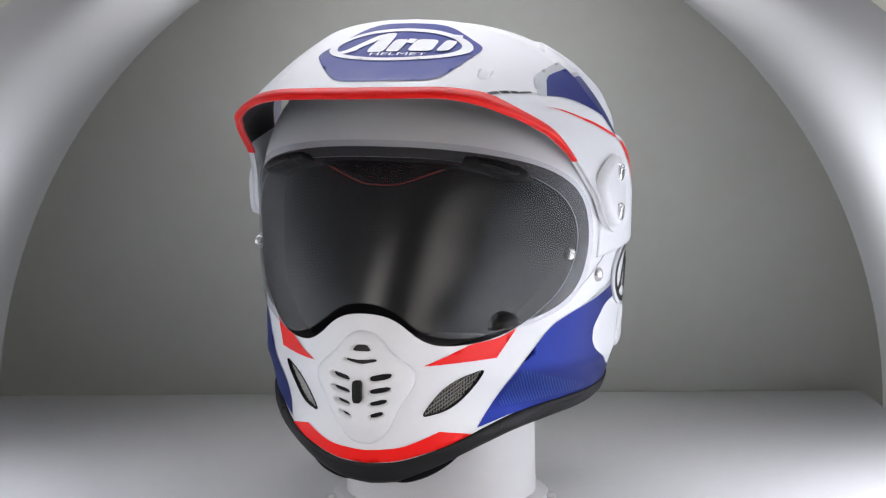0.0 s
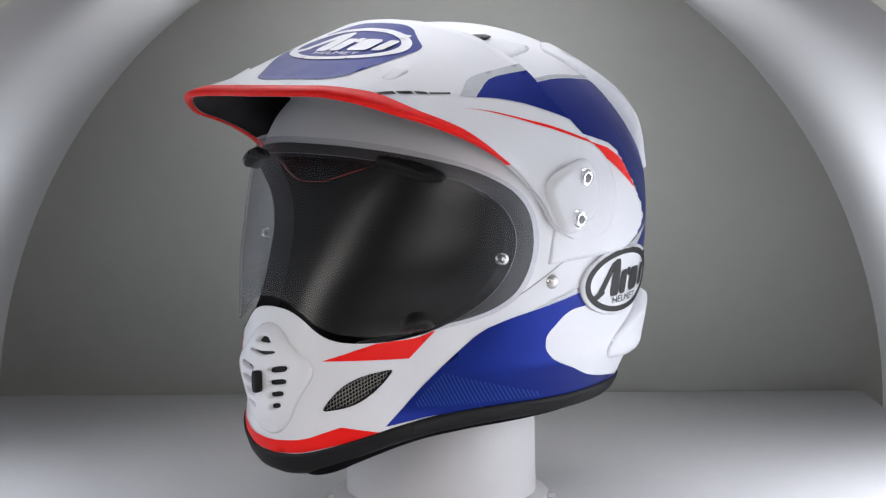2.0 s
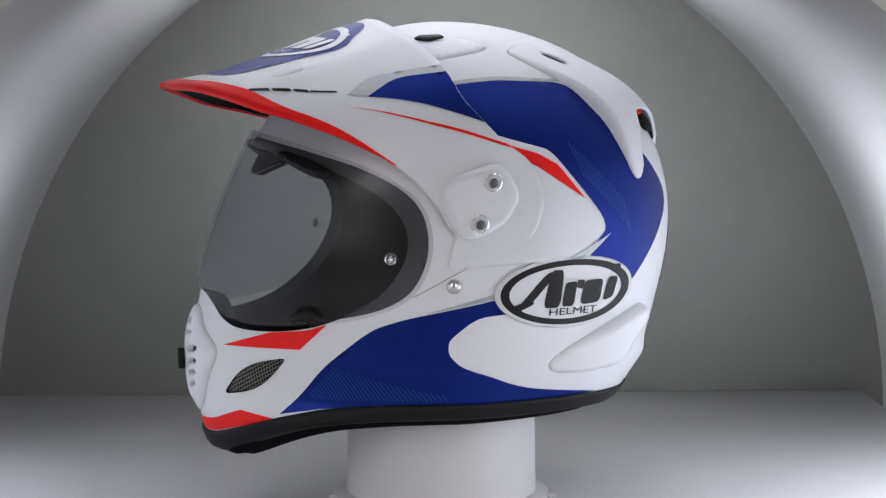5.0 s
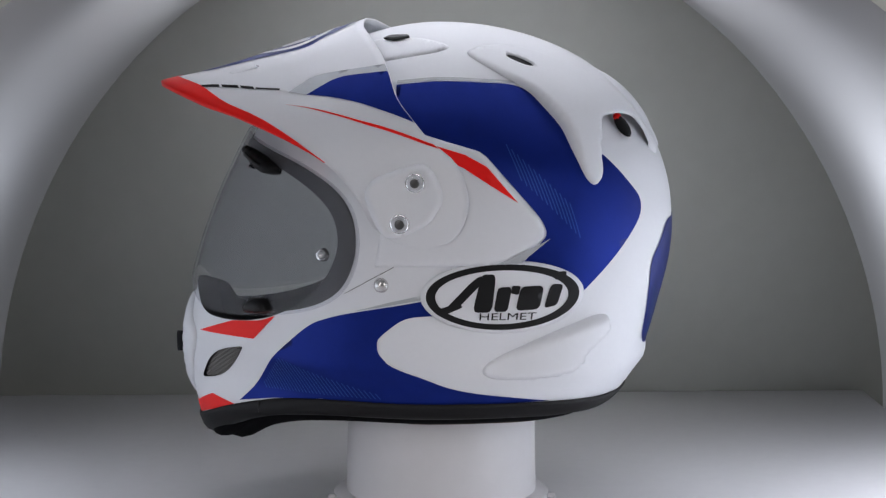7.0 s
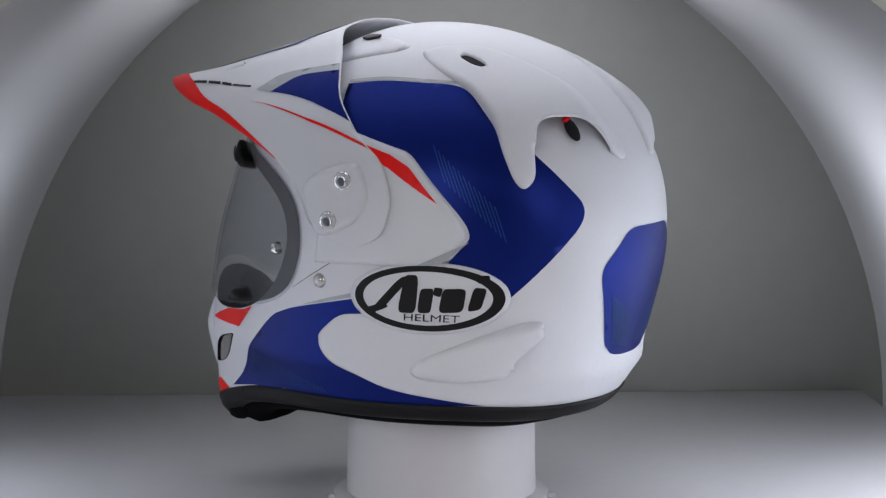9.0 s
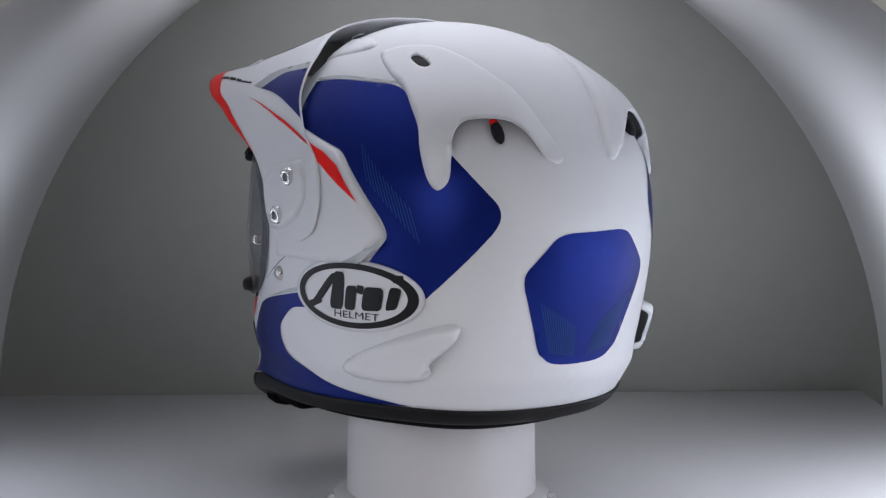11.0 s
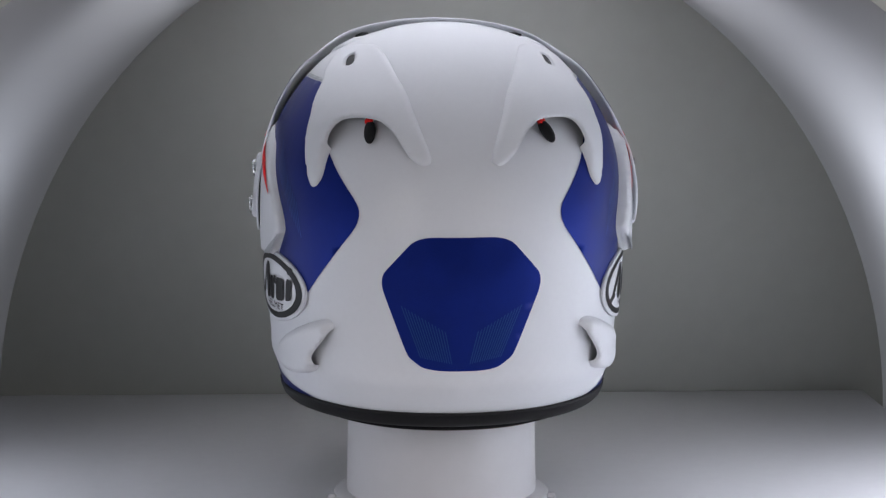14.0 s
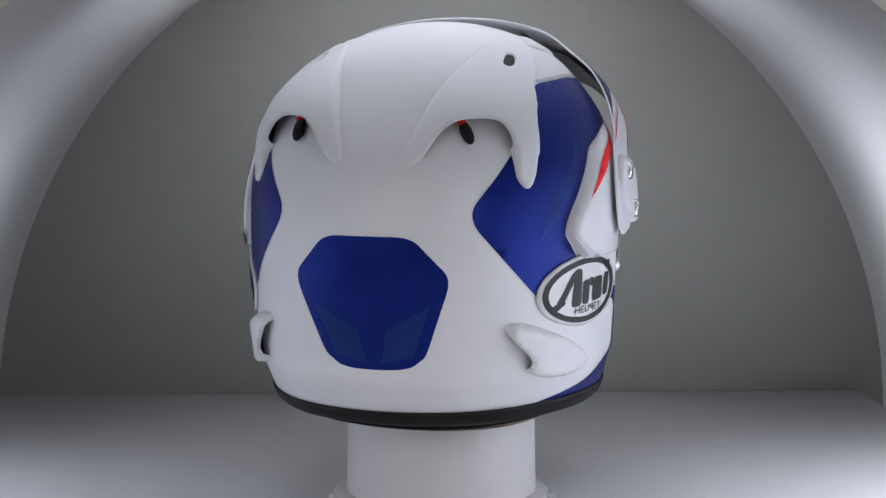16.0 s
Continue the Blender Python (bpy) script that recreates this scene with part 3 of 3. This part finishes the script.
def chin_vents(h):
    for s in (1, -1):
        ring = ring_on(MESH, s, (1.2 * DEG, .002))
        wall("vent_frame", ring, RUBBER, h, (0.0008, 0.0002, -0.003, -0.006))
        vent = patch("chin_vent", ring, BLACK, h, -0.0055, label="oblong chin vent with steel mesh")
        wires = [[], []]
        for fam in (0, 1):
            j = np.arange(90)
            for i in range(54):
                if fam == 0:
                    line = np.stack([(17 + 0.26 * j) * DEG * s, 0.0535 + 0.0025 * i + 0.00030 * j], 1)
                else:
                    line = np.stack([(17 + 0.92 * i - 0.012 * j) * DEG * s, 0.084 + 0.00036 * j], 1)
                run = line[inside_all(line, ring)]
                if len(run) < 3:
                    continue
                k = len(wires[0])
                du, dv = (0, 0.00032) if fam == 0 else (0.10 * DEG, 0)
                for n_, (a, z) in enumerate(run):
                    lift = -0.0018 + 0.0005 * math.sin(n_ * 1.6 + fam * 1.5 + i * math.pi)
                    wires[0] += [shell_at(a - du, z - dv, lift - .0004), shell_at(a, z, lift + .0003), shell_at(a + du, z + dv, lift - .0004)]
                wires[1] += [(k + 3 * m + c, k + 3 * m + c + 1, k + 3 * m + c + 4, k + 3 * m + c + 3) for m in range(len(run) - 1) for c in (0, 1)]
        tagged(part("wire_mesh", tuple(wires), WIRE, vent, "fine woven steel wire mesh"), kind="stuff")
    slots = [smooth_ring([(x * DEG, z, .3) for x, z in c], 3) for c in (
        [(-3.4, .1272), (3.4, .1272), (1.8, .1312), (-1.8, .1312)], [(-5.0, .1216), (0, .1196), (5.0, .1216), (4.6, .1232), (0, .1222), (-4.6, .1232)])]
    for s in (1, -1):
        for a1, z in ((9.2, .1128), (9.0, .1052), (8.0, .0978), (6.8, .0904)):
            slots.append(smooth_ring([(s * 2.7 * DEG, z - .0034, .4), (s * a1 * DEG, z - .0012, .4), (s * a1 * DEG, z + .0028, .4), (s * 2.7 * DEG, z + .0004, .4)], 3))
    nose = both_sides([(0, .1405, .5), (5, .1370, .5), (8.6, .1272, .5), (16.2, .1165, .4), (16.2, .1070, .5), (12, .0953, .4), (9, .0811, .4), (5, .0722, .5), (0, .0700, .5)])
    patch("nose_recess", ring_on(both_sides([(0, .1340, .5), (6, .1300, .5), (11, .1160, .4), (9, .0870, .4), (0, .0850, .5)]), 1, (1 * DEG, .002)), BLACK, h, 0.0006)
    plate = raised("nose_vent", ring_on(nose, 1, (1 * DEG, .002)), WHITE, h, lambda u, v: 0.0048 - 0.0015 * ease(0.085, 0.072, v), 0.015, step=(0.8 * DEG, .0016), holes=[dense(r, 1.5 * DEG, .002) for r in slots], low=0.12,
                   label="white moulded nose vent with slots")
    patch("vent_switch", ring_on([(-1.1, .0985, .3), (1.1, .0985, .3), (1.1, .1110, .3), (-1.1, .1110, .3)], 1, (1 * DEG, .002)), RUBBER, plate, 0.0095, thick=0.004, label="black vent switch")


FIN = [(106, .3020, .3), (116, .3062, .4), (136, .3064, .4), (150, .2975, .4), (161.5, .2780, .3), (167, .2585, .3), (171.5, .2390, .4), (168.5, .2358, .4), (164.5, .2400, .4), (160, .2525, .4), (155, .2590, .4), (148, .2602, .4),
       (142, .2588, .4), (139, .2520, .4), (137.6, .2400, .3), (136.8, .2270, .4), (133.4, .2195, .5), (131, .2270, .4), (129.6, .2420, .3), (129.2, .2580, .3), (124, .2790, .3), (114, .2920, .3)]
LOWER = [(105.5, .1060, .5), (110, .1155, .4), (124, .1302, .3), (135.5, .1396, .4), (141, .1390, .5), (139.5, .1300, .4), (133, .1165, .4), (133.8, .1095, .4), (130.5, .1020, .5), (110, .0998, .5)]


def ducts(h):
    def fin_height(u, v):
        return (1 - 0.6 * ease(156, 168, abs(u) / DEG)) * raw_height(v)

    def raw_height(v):
        return 0.0016 + 0.0080 * ease(.302, .262, v) - 0.0066 * ease(.256, .226, v)

    def fin_mouth(u, v):
        a = abs(u) / DEG
        return 138.2 < a < 164.0 and 0.2395 < v < 0.2625 and v < 0.2602 + 0.002
    for s in (1, -1):
        hole = ring_on([(122.0, .2990, .4), (126.5, .3005, .4), (133.5, .2938, .5), (129.0, .2908, .5)], s, (0.8 * DEG, .0015))
        fin = raised("exhaust_duct", ring_on(FIN, s, (0.6 * DEG, .0012)), WHITE, h, fin_height, 0.003, step=(0.9 * DEG, .0018), holes=[hole], mouth=fin_mouth, low=0.4, lip=0.0022, label="white moulded rear exhaust duct")
        patch("duct_hole", ring_on([(120.5, .2985), (126.5, .3018), (135.5, .2938), (129.0, .2890)], s), BLACK, fin, 0.0007)
        a = 151.5 * DEG * s
        lever = part("vent_lever", blob((0, 0, 0), 0.0044, (0.85, 1.9, 0.8)), RUBBER, fin, "black vent lever")
        lever.matrix_basis = axis_at(shell_at(a, .2540, 0.0035), normal_of(shell_at, a, .2540)) @ pose(0, 0, 0, 0, 0, 14)
        catch = part("lever_catch", box((0, 0, 0), (0.0048, 0.0040, 0.004), 0.0008), RED, lever, "red catch")
        catch.matrix_basis = pose(-0.0005, 0.0070, 0.001)
        lower = raised("side_duct", ring_on(LOWER, s, (0.7 * DEG, .0013)), WHITE, h, lambda u, v: 0.0012 + 0.0068 * ease(104, 132, abs(u) / DEG), 0.005,
                       mouth=lambda u, v: abs(u) / DEG > 132.4 and .1085 < v < .134, low=0.15, label="white moulded side exhaust duct")
        plate = raised("top_intake", ring_on([(30, .3030, .3), (46, .3100, .4), (84, .3112, .4), (101, .3070, .5), (98, .3030, .5), (80, .2990, .4), (58, .2935, .3), (40, .2960, .3)], s, (0.8 * DEG, .0012)), WHITE, h,
                       lambda u, v: 0.0014, 0.003, low=0.15, label="white oval top air intake")
        patch("intake_mouth", ring_on([(57, .3082, .2), (60, .3103, .3), (74, .3106, .2), (77, .3092, .2), (68, .3072, .3)], s), BLACK, plate, 0.0029, thick=0.0008, label="black intake mouth")


def peak(h):
    n_u, n_v = 96, 22
    us = [-1 + 2 * i / n_u for i in range(n_u + 1)]
    us = [math.copysign(min(abs(u), 0.995), u) for u in us]
    top = [[peak_at(u, v / n_v) for v in range(n_v + 1)] for u in us]
    low = [[peak_at(u, v / n_v, -0.0012 - 0.0024 * v / n_v) for v in range(n_v + 1)] for u in us]
    verts, faces = grid(top)
    k = len(verts)
    more, under = grid(low)
    m = n_v + 1
    faces = faces + [tuple(reversed([i + k for i in f])) for f in under]
    for i in range(n_u):
        for j in (0, n_v):
            a, b = i * m + j, (i + 1) * m + j
            faces.append((a, b, b + k, a + k))
    body = part("peak", (verts + more, faces), WHITE, h, "white sun peak with red edge")
    rows = []
    for i in range(81):
        u = -0.62 + 1.24 * i / 80
        rows.append([peak_at(u, v, -0.0040) for v in (0.30, 0.45, 0.60, 0.75, 0.90, 0.965)])
    part("underside", grid(rows), BLACK, body, "black underside")
    # the red edge runs round the rim
    rows = []
    for i in range(121):
        u = -0.675 + 1.35 * i / 120
        w = 0.080 + 0.03 * ease(0.12, 0.30, abs(u)) * ease(0.40, 0.28, abs(u)) - 0.068 * ease(0.50, 0.675, abs(u))
        rows.append([peak_at(u, 1 - w, 0.0004), peak_at(u, 1 - w / 2, 0.0004), peak_at(u, 0.999, 0.0004), peak_at(u, 1.004, -0.0004), peak_at(u, 1.004, -0.0032), peak_at(u, 0.99, -0.0041), peak_at(u, 0.97, -0.0042)])
    part("red_edge", grid(rows), RED, body, "glossy red painted rim")
    fine = (0.02, 0.05)
    patch("blue_top_panel", dense(smooth_ring(PLATE), 0.02, 0.05), BLUE, body, 0.0004, peak_at, fine, label="blue emblem panel")
    emblem(body, peak_at, *OVAL, 1, None, WHITE, (0.015, 0.04), 0.0005)
    for s in (1, -1):
        def ring(c):
            return [(u * s, v) for u, v in dense(smooth_ring(c), 0.02, 0.04)]
        patch("silver_shade_edge", ring([(.400, .600), (.360, .385, .3), (.395, .004), (.425, .004), (.392, .285, .3), (.428, .53)]), SILVER_SHADE, body, 0.0004, peak_at, fine)
        patch("blue_side_panel", ring([(.428, .53), (.392, .285, .25), (.425, .004), (.590, .004), (.507, .247)]), BLUE, body, 0.0004, peak_at, fine)
        patch("red_stripe", ring([(.440, .70), (.555, .36), (.650, .004), (.664, .004), (.572, .35)]), RED, body, 0.0004, peak_at, fine)
        for u0, v0, u1, v1, w in ((.281, .885, .300, .820, .011), (.303, .812, .322, .755, .011), (.325, .748, .342, .705, .011), (.347, .700, .376, .610, .006)):
            patch("marking", [(u * s, v) for u, v in dense([(u0, v0), (u1, v1), (u1 + w, v1 + .012), (u0 + w, v0 + .012)], 0.02, 0.04)], BLACK, body, 0.0004, peak_at, fine)
        scoop = raised("peak_vent", ring([(.236, .585, .2), (.274, .575, .2), (.270, .70, .4), (.243, .71, .4)]), WHITE, body, lambda u, v: 0.0011 * ease(.71, .60, v), 0.003, peak_at, (.004, .012),
                       mouth=lambda u, v: v < .592, low=0.02, lip=0.0005, label="small white scoop with a black mouth")
        patch("scoop_mouth", ring([(.240, .578, .2), (.272, .568, .2), (.268, .64, .3), (.244, .65, .3)]), BLACK, scoop, 0.0006, peak_at, fine)

        def side_at(x, z, out=0.0):
            return np.array((x, s * (0.1188 + (0.0045 if s < 0 else 0) + out - 0.10 * (z - 0.224) - 1.6 * (x - 0.005) ** 2 * 2.0), z))
        ring_xz = dense(smooth_ring([(.0345, .2165, .4), (.0268, .2275, .4), (-.001, .2362, .4), (-.0085, .2345, .4), (-.0195, .2150, .4), (-.0085, .1990, .3), (.0130, .1890, .4), (.0225, .1915, .4)]), .002, .002)
        plate = raised("hinge_cover", ring_xz, WHITE, body, lambda u, v: 0.0048, 0.004, side_at, (.002, .002), low=0.2, label="white peak hinge cover with two screws")
        for x, z in ((.0008, .2243), (.0100, .1992)):
            spot = axis_at(side_at(x, z, 0.0048), (0, s, -0.1))
            screw = disc("screw", spot, [(0, .0016), (.0026, .0016), (.0030, .0022), (.0052, .0018), (.0060, .0004), (.0060, -.003)], CLEAR, plate, label="clear plastic screw")
            disc("screw_core", pose(0, 0, 0.0003), [(0, .0019), (.0023, .0019), (.0028, .0015), (.0028, .001)], DARKSTEEL, screw, 16)


PLATE = [(-.10, .06, .3), (.10, .06, .3), (.225, .28, .15), (.155, .80, .2), (-.07, .82, .2), (-.20, .40, .15)]
OVAL = (.012, .335, .185, -.20)


def helmet():
    h = new("helmet")
    tagged(h, "white adventure motorcycle helmet with blue and red graphics on a pot", "helmet")
    shell(h)
    trim(h)
    port_parts(h)
    graphics(h)
    chin_vents(h)
    ducts(h)
    peak(h)
    return h


def motions():
    walk(HELMET, [(t, pose(0, 0, 0, 0, 0, -(90 + 19.36 + 11.113 * t))) for t in (0.0, 4.0, 8.0, 12.0, 16.0)])


tent()
STAND = pedestal()
HELMET = helmet()
motions()
